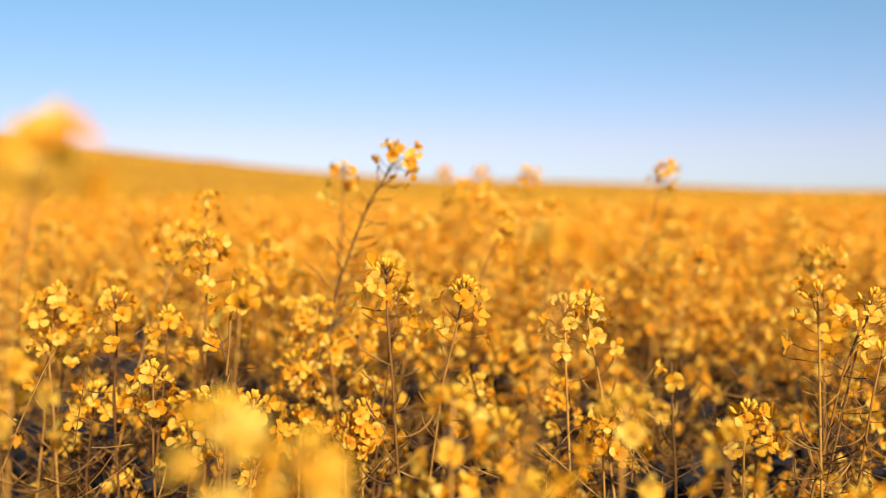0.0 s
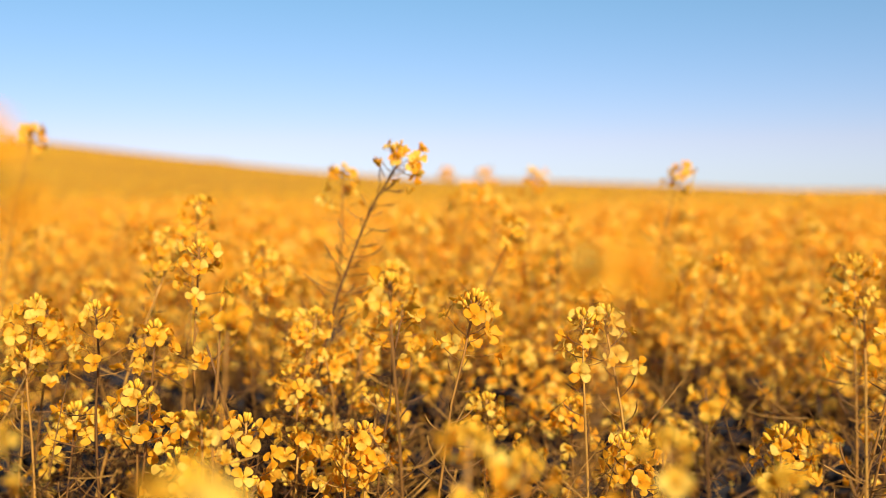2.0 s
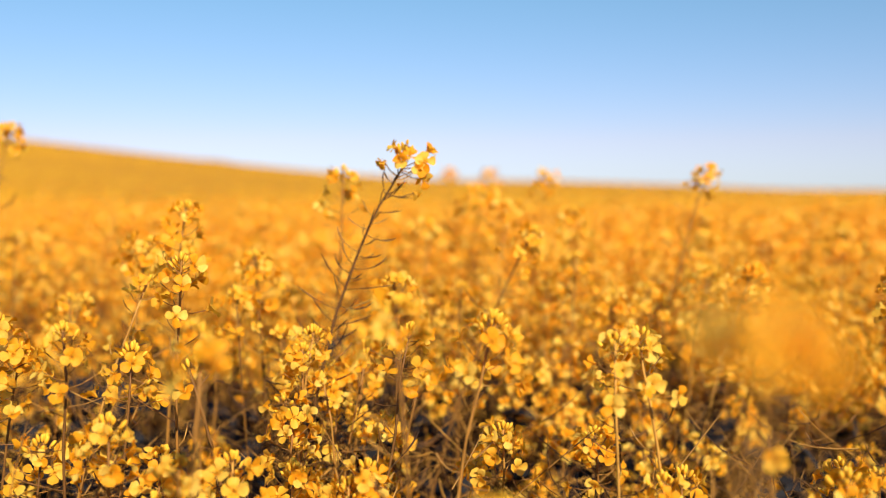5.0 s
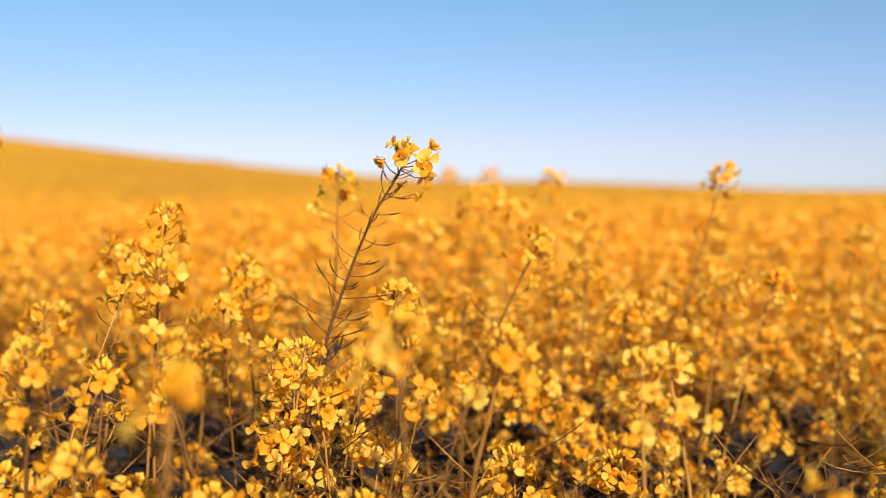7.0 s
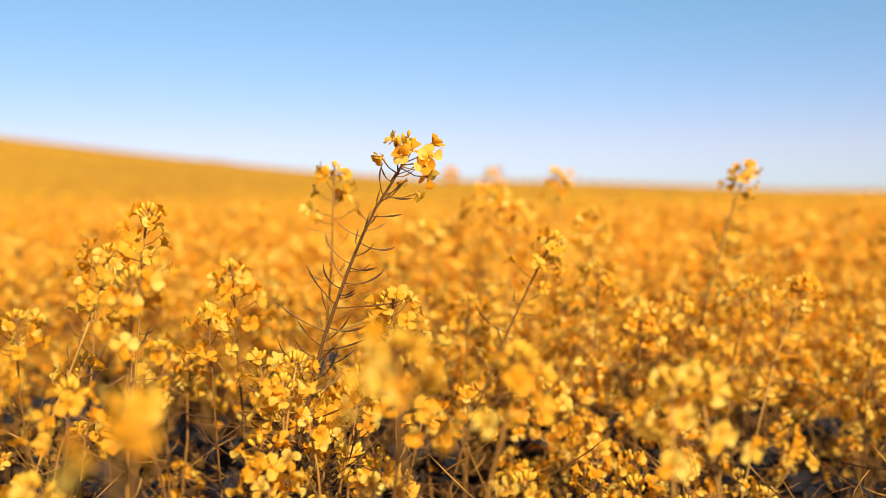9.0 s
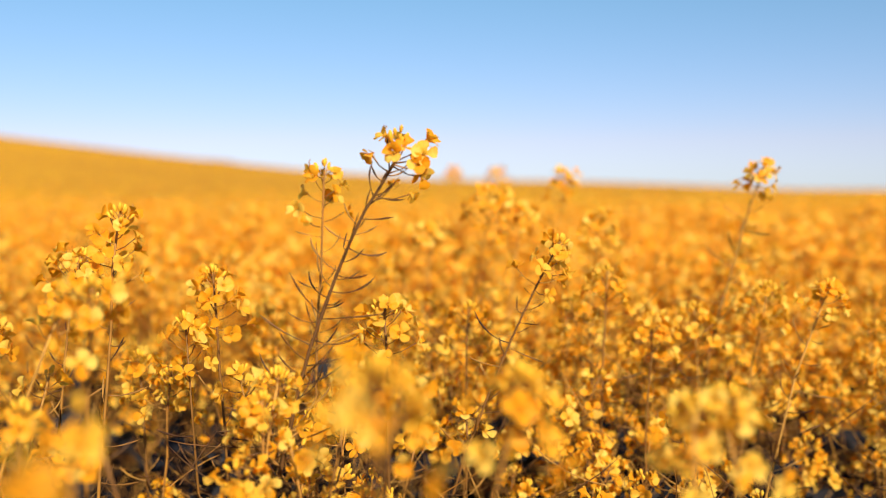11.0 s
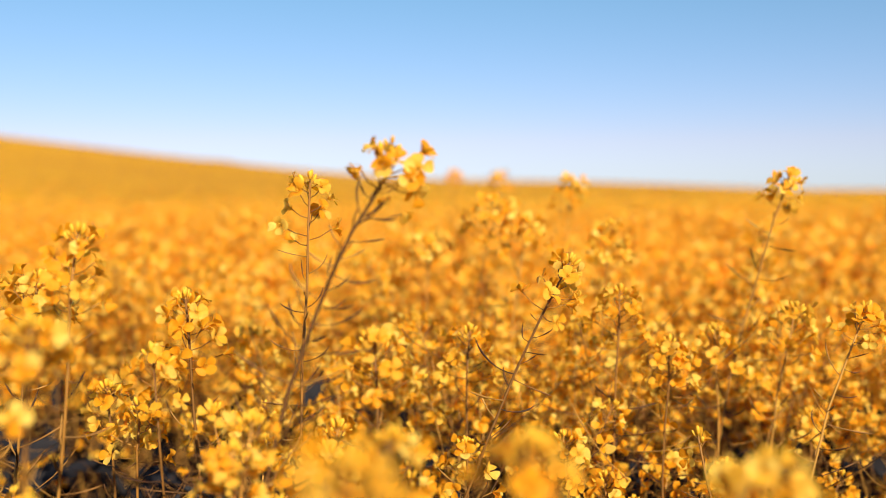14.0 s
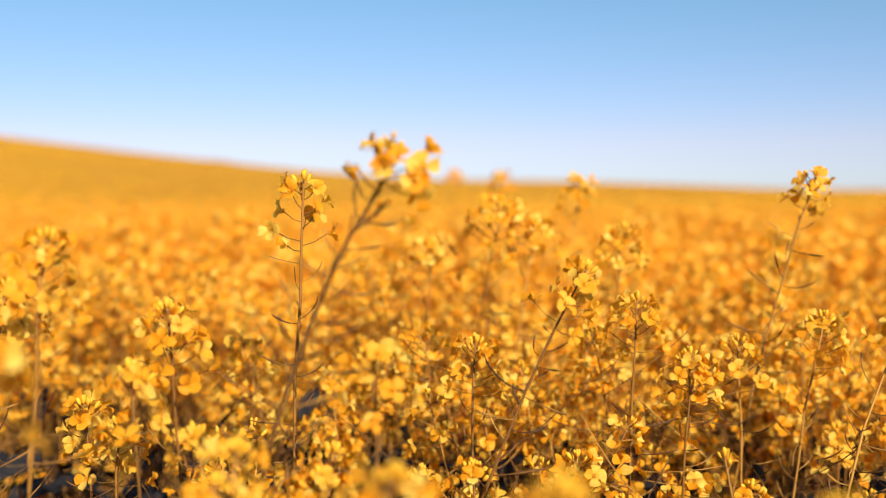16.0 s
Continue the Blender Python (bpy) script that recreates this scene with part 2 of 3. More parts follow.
def pod_shape(rng, length, sides=5):
    """A slim seed pod on a thin stalk, curving upward; the stalk leaves along +x."""
    s = Shape()
    up, kink = rng.uniform(-0.1, 1.3), rng.uniform(-0.4, 0.4)
    stalk = rng.uniform(0.014, 0.024)
    n = 9 if sides > 3 else 5
    pts, place, a = [Vector((0, 0, 0))], Vector((0, 0, 0)), radians(6)
    step = (stalk + length) / (n - 1)
    for k in range(1, n):
        u = k / (n - 1)
        turn = kink * (u > 0.45)
        place = place + Vector((math.cos(a) * math.cos(turn), math.cos(a) * math.sin(turn), math.sin(a))) * step
        pts.append(place)
        a += up * rng.uniform(0.4, 1.4) * 1.1 / (n - 1)
    s.tube(pts, [0.0008, 0.0006, 0.0005, 0.0006, 0.0008, 0.0011, 0.0011, 0.0008, 0.0003] if n == 9 else [0.0007, 0.0005, 0.0009, 0.0009, 0.0003], sides, S_POD)
    return s


def leaf_shape(rng, length):
    s = Shape()
    rows = []
    for u, w in ((0, 0.35), (0.2, 0.8), (0.45, 1.0), (0.7, 0.75), (0.9, 0.3), (1, 0.05)):
        z = length * (0.5 * u - 0.55 * u * u)
        rows.append([Vector((u * length, e * w * length * 0.22, z + abs(e) * w * 0.05 * length)) for e in (-1, 0, 1)])
    s.sheet(rows, S_SHADE_LEAF)
    return s


kit_rng = random.Random(5)
FLOWERS = [flower_shape(kit_rng) for k in range(16)]
CUPS = [flower_shape(kit_rng, True, o) for o in (14, 20, 26, 32, 40, 48)]
PLAIN_FLOWERS = [flower_shape(kit_rng, False) for k in range(12)]
ROUND_FLOWERS = [flower_shape(kit_rng, False, None, ROUND_ROWS) for k in range(14)]
BUDS = bud_shape(0.0082, 0.0021)
PLAIN_BUD = Shape()
PLAIN_BUD.tube([Vector((0, 0, z)) for z in (0, 0.0045, 0.0078)], [0.0009, 0.0022, 0.0004], 3, S_BUD)
PODS = [pod_shape(kit_rng, kit_rng.uniform(0.014, 0.036)) for k in range(12)]
PLAIN_PODS = [pod_shape(kit_rng, kit_rng.uniform(0.018, 0.034), 3) for k in range(5)]
FLOWER_MESHES = [s.mesh("flower") for s in FLOWERS]
CUP_MESHES = [s.mesh("flower") for s in CUPS]
POD_MESHES = [s.mesh("seed_pod") for s in PODS]


# ---------------------------------------------------------------- plants
def bezier(a, b, c, n):
    return [a * (1 - u) ** 2 + b * 2 * u * (1 - u) + c * u * u for u in (k / (n - 1) for k in range(n))]


def back_from_tip(pts, d):
    """The point d metres below the tip of a line of points, and the way towards the tip there."""
    for i in range(len(pts) - 1, 0, -1):
        step = pts[i] - pts[i - 1]
        if d <= step.length or i == 1:
            return pts[i] - step.normalized() * d, step.normalized()
        d -= step.length


def facing(place, way, spin, size):
    return Matrix.LocRotScale(place, way.to_track_quat("Z", "Y") @ Euler((0, 0, spin)).to_quaternion(), (size, size, size))


def across(way, turn):
    u = (Vector((1, 0, 0)) - way * way.x).normalized()
    return u * math.cos(turn) + way.cross(u) * math.sin(turn)


def raceme(rng, pts, root, axis_part, axis_shape, flowers, spread, length, buds, pods, pod_zone, fine, plain=PLAIN_FLOWERS):
    """Buds at the tip, open flowers round the stalk under them, then pods."""
    head = Shape()
    for k in range(buds):
        u = k / max(1, buds - 1)
        place, way = back_from_tip(pts, 0.012 * u)
        out = across(way, k * 2.4)
        aim = (way * (1 - 0.75 * u) + out * (0.15 + u)).normalized()
        tip = place + aim * (0.003 + 0.010 * u)
        head.tube([place, tip], [0.0005, 0.0005], 3, S_STEM)
        head.add(BUDS if fine else PLAIN_BUD, facing(tip, (aim + way * 0.6).normalized(), 0, rng.uniform(0.75, 1.15)))
    placed = []
    turn0 = rng.uniform(0, 6.28)
    for k in range(flowers):
        u = (k + rng.uniform(0, 0.7)) / flowers
        place, way = back_from_tip(pts, 0.010 + length * u)
        turn = turn0 + k * 2.4 + rng.uniform(-0.3, 0.3)
        out = across(way, turn)
        rise = 0.95 - 0.75 * u + rng.uniform(-0.25, 0.25)
        aim = (out + way * rise).normalized()
        tip = place + aim * spread * (0.55 + 0.55 * u) * rng.uniform(0.8, 1.15)
        if fine:
            head.tube([place, place * 0.5 + tip * 0.5 - way * 0.002, tip], [0.0006, 0.0005, 0.0007], 3, S_STEM)
        else:
            head.tube([place, tip], [0.0006, 0.0006], 3, S_STEM)
        face = (aim + out * rng.uniform(0, 0.9) + Vector((rng.uniform(-0.7, 0.7), rng.uniform(-0.7, 0.7), rng.uniform(-0.5, 0.4))) + sun_dir * 0.15).normalized()
        placed.append(facing(tip, face, rng.uniform(0, 6.28), rng.uniform(0.72, 0.98)))
    if not fine:
        for m in placed:
            head.add(rng.choice(plain), m @ Matrix.Scale(rng.uniform(0.8, 1.1), 4))
    head_part = part("flower_head", head, root)
    if fine:
        for m in placed:
            part("flower", rng.choice(FLOWER_MESHES) if rng.random() < 0.48 else rng.choice(CUP_MESHES), head_part, m=m)
    for k in range(pods):
        u = (k + rng.uniform(0, 0.8)) / pods
        place, way = back_from_tip(pts, length + 0.015 + pod_zone * u)
        out = across(way, turn0 + k * 2.4 + rng.uniform(-0.4, 0.4))
        x = (out + way * rng.uniform(-0.25, 0.4)).normalized()
        z = (way - x * way.dot(x)).normalized()
        s = rng.uniform(0.75, 1.15) * (0.6 + 0.4 * min(1, 2.5 * u))
        m = Matrix.Translation(place) @ Matrix((x, z.cross(x), z)).transposed().to_4x4() @ Matrix.Scale(s, 4)
        if fine:
            part("seed_pod", rng.choice(POD_MESHES), axis_part, m=m)
        else:
            axis_shape.add(rng.choice(PLAIN_PODS), m)


def rapeseed_plant(rng, h, lean=(0.0, 0.0), flowers=14, spread=0.026, length=0.05, buds=12, pods=12, pod_zone=0.2, sides=2, fine=True, low=0.1, thick=1.0, plain=PLAIN_FLOWERS, reach=0.0):
    """A plant with its foot at the origin, its main tip at h and shifted by lean."""
    root = new("rapeseed_plant")
    top = Vector((lean[0], lean[1], h))
    pts = bezier(Vector((0, 0, -0.02)), Vector((lean[0] * 0.1, lean[1] * 0.1, h * 0.72)), top, 16)
    for i in range(3, 15):
        pts[i] = pts[i] + Vector((rng.uniform(-1, 1), rng.uniform(-1, 1), 0)) * 0.0022
    shape = Shape()
    shape.tube(pts, [thick * (0.0036 - 0.0025 * (k / 15) ** 0.8) for k in range(16)], 6 if fine else 4, S_STEM)
    stem = None
    if fine:
        stem = part("stem", shape, root)
    raceme(rng, pts, root, stem, shape, flowers, spread, length, buds, pods, pod_zone, fine, plain)
    if not fine:
        stem = part("stem", shape, root)
    turn = rng.uniform(0, 6.28)
    for k in range(sides):
        turn += 2.4 + rng.uniform(-0.5, 0.5)
        start = back_from_tip(pts, h * rng.uniform(0.24, 0.5))[0]
        out = Vector((math.cos(turn), math.sin(turn), 0)) * rng.uniform(0.05, 0.12)
        tip = Vector((start.x + out.x + (top.x - start.x) * 0.5, start.y + out.y + (top.y - start.y) * 0.5, h - low - rng.uniform(0.0, 0.12)))
        tip.z = max(tip.z - reach * rng.random(), start.z + 0.1)
        arm = bezier(start, start + out * 0.8 + Vector((0, 0, 0.25 * (tip.z - start.z))), tip, 9)
        bs = Shape()
        bs.tube(arm, [0.0020 - 0.0010 * i / 8 for i in range(9)], 5 if fine else 3, S_STEM)
        branch = part("branch", bs, root) if fine else None
        raceme(rng, arm, root, branch, bs, max(5, int(flowers * rng.uniform(0.6, 0.95))), spread * 0.9, length * 0.9, max(5, buds - 3), max(2, pods // (2 if fine else 4)), pod_zone * 0.6, fine, plain)
        if not fine:
            part("branch", bs, root)
    for k in range(2):
        place, way = back_from_tip(pts, h * rng.uniform(0.36, 0.62))
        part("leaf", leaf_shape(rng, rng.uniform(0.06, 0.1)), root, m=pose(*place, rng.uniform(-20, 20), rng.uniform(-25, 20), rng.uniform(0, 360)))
    return root


HERO_SPOTS = []


def standing(x, y, z, slope=0.0, label="golden yellow rapeseed plant with open flowers on a thin brown stem", seed=None, **how):
    """A single plant whose tip is at x, y, z; slope: its sideways lean near the tip."""
    rng = random.Random(seed if seed is not None else int(1000 * x + 77 * 1000 * y))
    lx = slope * 0.28 * z
    z -= 0.010
    ob = rapeseed_plant(rng, z, (lx, how.pop("ly", rng.uniform(-0.03, 0.05))), **how)
    ob.location = (x - lx, y - 0.01, 0)
    HERO_SPOTS.append((x, y, z))
    return tagged(ob, label, "plant", "rapeseed plants in the field")


def tall_plant(x, y, z):
    """The tall plant that leans over: a bare kinked stem with pods, and a loose head that spreads over the stem's end."""
    rng = random.Random(11)
    root = new("rapeseed_plant")
    lean = 0.183
    root.location = (x - lean, y, 0)
    end = Vector((lean, 0.02, z))
    pts = bezier(Vector((0, 0, -0.02)), Vector((0, 0, z * 0.82)), end, 26)
    for i in range(6, 25):
        pts[i] = pts[i] + Vector((rng.uniform(-1, 1), rng.uniform(-1, 1), 0)) * 0.0016
    shape = Shape()
    shape.tube(pts, [0.0034 - 0.0022 * (k / 25) ** 1.2 for k in range(26)], 7, S_STEM)
    stem = part("stem", shape, root)
    head = Shape()
    # sideways and upward from the stem's end, towards the viewer, the way the flower faces, its openness and size
    spread = (((25, 21, -4), (0.9, -0.2, 0.7), "cup", 1.0), ((23, 8, -12), (0.35, -0.9, 0.25), "open", 1.0), ((17, -4, -14), (0.2, -1.0, 0.1), "open", 0.95),
              ((21, -15, -6), (0.7, -0.6, -0.5), "cup", 0.95), ((6, 16, -10), (0.2, -0.8, 0.6), "open", 0.8), ((-3, 8, -14), (-0.3, -0.9, 0.1), "cup", 0.85),
              ((-10, 27, 0), (-0.8, -0.4, 0.5), "cup", 0.85), ((-24, 8, -4), (-0.7, -0.4, -0.5), "cup", 0.8), ((14, 4, 14), (0.5, 0.7, 0.3), "open", 0.9),
              ((-4, -22, -9), (0.2, -0.6, -0.7), "cup", 0.55), ((11, -34, -5), (0.6, -0.3, -0.7), "cup", 0.7), ((2, 22, 8), (0.0, 0.4, 0.9), "cup", 0.8))
    head_part = part("flower_head", head, root)
    for k, ((right, up, deep), face, state, size) in enumerate(spread):
        tip = end + Vector((right + 2, deep, up * 0.85 - 2)) * 0.001
        base = back_from_tip(pts, 0.002 + 0.0016 * k + (0.022 if up < -20 else 0.0))[0]
        head.tube([base, base * 0.45 + tip * 0.55 - Vector((0, 0, 0.003)), tip], [0.0009, 0.0006, 0.0009], 4, S_POD if k % 2 else S_STEM)
        aim = Vector(face).normalized()
        part("flower", rng.choice(FLOWER_MESHES if state == "open" else CUP_MESHES), head_part, m=facing(tip - aim * 0.003, aim, rng.uniform(0, 6.28), size))
    for k in range(9):
        aim = Vector((rng.uniform(-0.55, 0.6), rng.uniform(-0.5, 0.5), 1)).normalized()
        tip = end + aim * rng.uniform(0.012, 0.026)
        head.tube([end, tip], [0.0006, 0.0005], 3, S_STEM)
        head.add(BUDS, facing(tip, aim, 0, rng.uniform(0.8, 1.25)))
    head_part.data = head.mesh("flower_head")
    for k in range(62):
        u = (k + rng.uniform(0, 0.8)) / 62
        place, way = back_from_tip(pts, 0.016 + 0.34 * u)
        out = across(way, k * 2.4 + rng.uniform(-0.5, 0.5))
        ax = (out + way * rng.uniform(-0.3, 0.45)).normalized()
        az = (way - ax * way.dot(ax)).normalized()
        m = Matrix.Translation(place) @ Matrix((ax, az.cross(ax), az)).transposed().to_4x4() @ Matrix.Diagonal((rng.uniform(0.8, 1.35) * (0.55 + 0.45 * min(1, 4 * u)), 0.7, 0.95, 1))
        part("seed_pod", rng.choice(POD_MESHES), stem, m=m)
    for k in range(3):
        place, way = back_from_tip(pts, 0.30 + 0.05 * k)
        t = 2.2 + 2.4 * k
        out = Vector((math.cos(t), math.sin(t), 0)) * 0.09
        arm = bezier(place, place + out * 0.7 + Vector((0, 0, 0.01)), place + out + Vector((0, 0, 0.075)), 8)
        bs = Shape()
        bs.tube(arm, [0.0017 - 0.0009 * i / 7 for i in range(8)], 5, S_STEM)
        branch = part("branch", bs, root)
        raceme(rng, arm, root, branch, bs, 4, 0.02, 0.02, 9, 9, 0.07, True)
    HERO_SPOTS.append((x, y, z))
    return tagged(root, "tall leaning rapeseed plant with clustered yellow flowers and thin pods", "plant", "rapeseed plants in the field")


# the plants that stand out above the crop, from the far ones to the near ones
standing(0.012, 4.0, 1.45, 0.0, sides=1, spread=0.030, flowers=20, thick=0.5)
standing(0.141, 3.4, 1.432, 0.0, sides=2, spread=0.034, flowers=22, thick=0.5)
standing(0.205, 2.25, 1.402, 0.14, sides=1, spread=0.034, flowers=14, thick=0.6)
standing(-0.710, 1.75, 1.470, 0.35, sides=0, spread=0.024, flowers=12, length=0.03)
standing(0.740, 2.0, 1.30, 0.0, sides=2, spread=0.03)
standing(-0.782, 1.9, 1.29, 0.1, sides=2, spread=0.03)
standing(0.216, 1.9, 1.335, 0.08, sides=2, spread=0.03, thick=0.6)
standing(0.060, 1.94, 1.362, 0.3, sides=2, spread=0.048, flowers=24, length=0.05, low=0.0, thick=0.6, seed=5)
standing(0.420, 1.75, 1.405, 0.44, "tall rapeseed plant with small yellow flowers on a bent stem", sides=0, spread=0.024, flowers=11, length=0.035, pods=16, pod_zone=0.22)
standing(0.303, 1.70, 1.218, -0.1, sides=2)
standing(0.394, 1.68, 1.247, 0.2, sides=2, spread=0.03)
standing(0.448, 1.72, 1.10, 0.0, sides=2)
standing(0.185, 1.62, 1.268, 0.05, sides=2, spread=0.03, flowers=16)
standing(0.238, 1.60, 1.212, 0.05, sides=2, spread=0.03, flowers=16)
standing(0.010, 1.60, 1.223, 0.04, sides=2, spread=0.03, flowers=15)
standing(0.155, 1.54, 1.075, 0.0, sides=2)
standing(-0.156, 1.52, 1.396, 0.06, "tall upright rapeseed plant with sparse yellow flowers and bare pods", sides=0, spread=0.03, flowers=11, length=0.06, buds=8, pods=22, pod_zone=0.26)
standing(0.425, 1.51, 1.260, 0.48, "leaning rapeseed plant with a small flower head and many pods", sides=0, spread=0.024, flowers=11, length=0.035, pods=22, pod_zone=0.26)
standing(-0.378, 1.52, 1.176, -0.1, sides=1, spread=0.028, pods=16)
standing(-0.329, 1.50, 1.166, 0.1, sides=1, spread=0.028, pods=16)
standing(0.003, 1.50, 1.13, 0.0, sides=1, flowers=8, buds=20)
standing(0.105, 1.47, 1.314, 0.66, "leaning rapeseed plant with yellow flowers and upturned pods", sides=0, spread=0.026, flowers=12, length=0.05, pods=20, pod_zone=0.2)
standing(-0.266, 1.46, 1.283, -0.08, sides=1, spread=0.032, flowers=18, length=0.06, low=0.03)
standing(-0.410, 1.45, 1.301, 0.2, sides=1, spread=0.034, flowers=18, length=0.045, low=0.03, pods=18)
standing(-0.332, 1.37, 1.349, 0.16, sides=0, spread=0.028, flowers=15, length=0.07)
standing(-0.113, 1.35, 1.175, 0.15, sides=2)
standing(-0.078, 1.30, 1.263, -0.05, sides=1, spread=0.032, flowers=14, length=0.045, buds=18)
tall_plant(-0.064, 1.28, 1.389)
standing(-0.163, 1.25, 1.211, 0.2, sides=1, spread=0.027, flowers=7, buds=20)
standing(0.497, 1.20, 1.278, 0.0, sides=1, spread=0.034, flowers=15)
standing(0.044, 1.20, 1.123, 0.0, sides=1, spread=0.028, buds=16)
standing(0.143, 1.19, 1.112, -0.05, sides=1, spread=0.028, buds=16)
standing(-0.278, 1.14, 1.30, 0.05, sides=0, spread=0.028, flowers=12)
standing(-0.451, 1.13, 1.242, 0.2, sides=1, spread=0.03)
standing(-0.172, 1.13, 1.137, 0.1, sides=1, spread=0.027)
standing(0.365, 1.13, 1.105, -0.05, sides=1)
standing(-0.051, 1.12, 1.233, 0.2, sides=1, spread=0.03, flowers=12, buds=16)
standing(0.156, 1.06, 1.241, -0.25, sides=0, spread=0.028, flowers=12)
standing(-0.319, 1.08, 1.215, 0.1, sides=0, spread=0.028, flowers=10)
standing(-0.363, 1.05, 1.243, 0.0, sides=1, spread=0.032, flowers=12, length=0.07)
standing(0.132, 1.03, 1.239, -0.06, sides=0, spread=0.028, flowers=10, pods=20)
standing(0.174, 1.03, 1.117, 0.0, sides=1)
standing(-0.087, 1.02, 1.119, 0.0, sides=1)
standing(0.449, 1.00, 1.248, 0.3, "rapeseed plant with a dark stem, bare pods and few flowers", sides=0, spread=0.024, flowers=6, pods=22, pod_zone=0.25)
standing(-0.308, 1.00, 1.169, 0.0, sides=0, spread=0.027)
standing(0.025, 0.99, 1.258, 0.28, sides=0, spread=0.03, flowers=12, length=0.055, buds=22, pods=20)
standing(-0.216, 0.92, 1.166, -0.05, sides=0, flowers=6, spread=0.02)
standing(0.345, 0.90, 1.266, -0.08, "rapeseed plant with a pale stem, few flowers and thin pods", sides=0, spread=0.028, flowers=9, length=0.05, pods=20, buds=6)
standing(-0.052, 0.865, 1.288, -0.08, sides=0, spread=0.03, flowers=10, length=0.036, pods=18, buds=10)
standing(0.199, 0.83, 1.210, -0.06, "rapeseed stem with a single yellow flower and pods", sides=0, flowers=2, spread=0.008, length=0.008, buds=0, pods=20)
standing(0.417, 0.97, 1.220, 0.35, "rapeseed plant with a dark stem, bare pods and few flowers", sides=0, spread=0.02, flowers=3, length=0.03, buds=4, pods=22, pod_zone=0.24)
standing(0.441, 0.95, 1.199, 0.2, "rapeseed plant with a dark stem, bare pods and few flowers", sides=0, spread=0.02, flowers=4, length=0.03, buds=4, pods=22, pod_zone=0.24)
standing(-0.200, 0.86, 1.262, 0.05, sides=0, flowers=3, spread=0.010, length=0.012, buds=1, pods=10)
standing(0.016, 0.70, 1.145, 0.0, sides=0, flowers=6)
standing(-0.026, 0.70, 1.147, 0.1, sides=0, flowers=6)
standing(0.043, 0.66, 1.196, 0.0, sides=0, flowers=6, spread=0.02)
standing(0.186, 0.62, 1.201, 0.0, sides=0, flowers=5, spread=0.018)
standing(0.117, 0.62, 1.225, 0.0, sides=0, flowers=6, spread=0.02)
standing(0.008, 0.62, 1.221, 0.0, sides=0, flowers=6, spread=0.02)
standing(-0.345, 1.22, 1.268, 0.5, "rapeseed plant past flowering with bare twigs and pods", sides=1, spread=0.02, flowers=3, length=0.02, buds=3, pods=26, pod_zone=0.28)
standing(-0.261, 1.12, 1.20, -0.35, "rapeseed plant past flowering with bare twigs and pods", sides=0, spread=0.02, flowers=2, length=0.02, buds=3, pods=24, pod_zone=0.3, thick=1.3)
standing(-0.395, 1.30, 1.195, 0.3, "rapeseed plant past flowering with bare twigs and pods", sides=1, spread=0.02, flowers=2, length=0.02, buds=3, pods=26, pod_zone=0.28)
standing(-0.202, 1.00, 1.135, 0.05, sides=1, spread=0.03, flowers=13, length=0.05, low=0.03)
standing(-0.160, 1.08, 1.104, 0.05, sides=2, spread=0.03, flowers=14, length=0.05, low=0.02)
standing(-0.103, 1.02, 1.105, 0.05, sides=1, spread=0.03, flowers=14, length=0.05, low=0.02)
standing(0.212, 1.10, 1.098, 0.05, sides=1, spread=0.03, flowers=13, length=0.05, low=0.03)
standing(0.305, 0.95, 1.140, 0.05, sides=0, spread=0.026, flowers=8, length=0.04)
standing(-0.172, 1.25, 1.197, 0.05, sides=1, spread=0.026, flowers=12, length=0.06, low=0.03)
standing(0.545, 1.60, 1.154, 0.05, sides=2, spread=0.03, flowers=13, length=0.05, low=0.03)
for x, y, z, slope in ((-0.46, 1.08, 1.19, -0.1), (-0.47, 1.19, 1.20, 0.2), (-0.40, 1.06, 1.13, 0.1), (-0.285, 1.06, 1.12, 0.1)):
    standing(x, y, z, slope, "low bushy rapeseed plant with crowded yellow flowers and buds", sides=1, spread=0.028, flowers=11, length=0.045, buds=14, low=0.03)
for x, y, z, slope in ((-0.105, 1.26, 1.185, 0.25), (-0.150, 1.23, 1.165, -0.2), (-0.045, 1.28, 1.150, 0.3), (0.235, 1.50, 1.140, -0.3), (-0.215, 1.55, 1.150, 0.25)):
    standing(x, y, z, slope, "rapeseed plant past flowering with bare twigs and pods", sides=2, spread=0.018, flowers=2, length=0.02, buds=4, pods=24, pod_zone=0.26, low=0.0)
standing(-0.278, 0.62, 1.246, 0.1, sides=0, flowers=8)
standing(0.265, 0.62, 1.164, 0.0, sides=0, flowers=8)
standing(0.045, 0.50, 1.205, 0.0, sides=0, flowers=8)
standing(-0.157, 0.74, 1.281, 0.1, ly=0.01, sides=0, flowers=3, spread=0.009, length=0.012, buds=1, pods=3, thick=0.6)
standing(-0.137, 0.345, 1.383, 0.27, sides=0, flowers=5, spread=0.016, length=0.014, buds=2, pods=6)
standing(-0.088, 0.36, 1.268, 0.0, sides=0, flowers=9, pods=4)
standing(-0.049, 0.36, 1.263, 0.0, sides=0, flowers=8, pods=4)
standing(0.0580, 0.400, 1.350, 0.3, ly=0.01, sides=0, flowers=5, spread=0.007, length=0.010, buds=0, pods=0, thick=1.15)


# ---------------------------------------------------------------- the crop round them
fill_rng = random.Random(21)


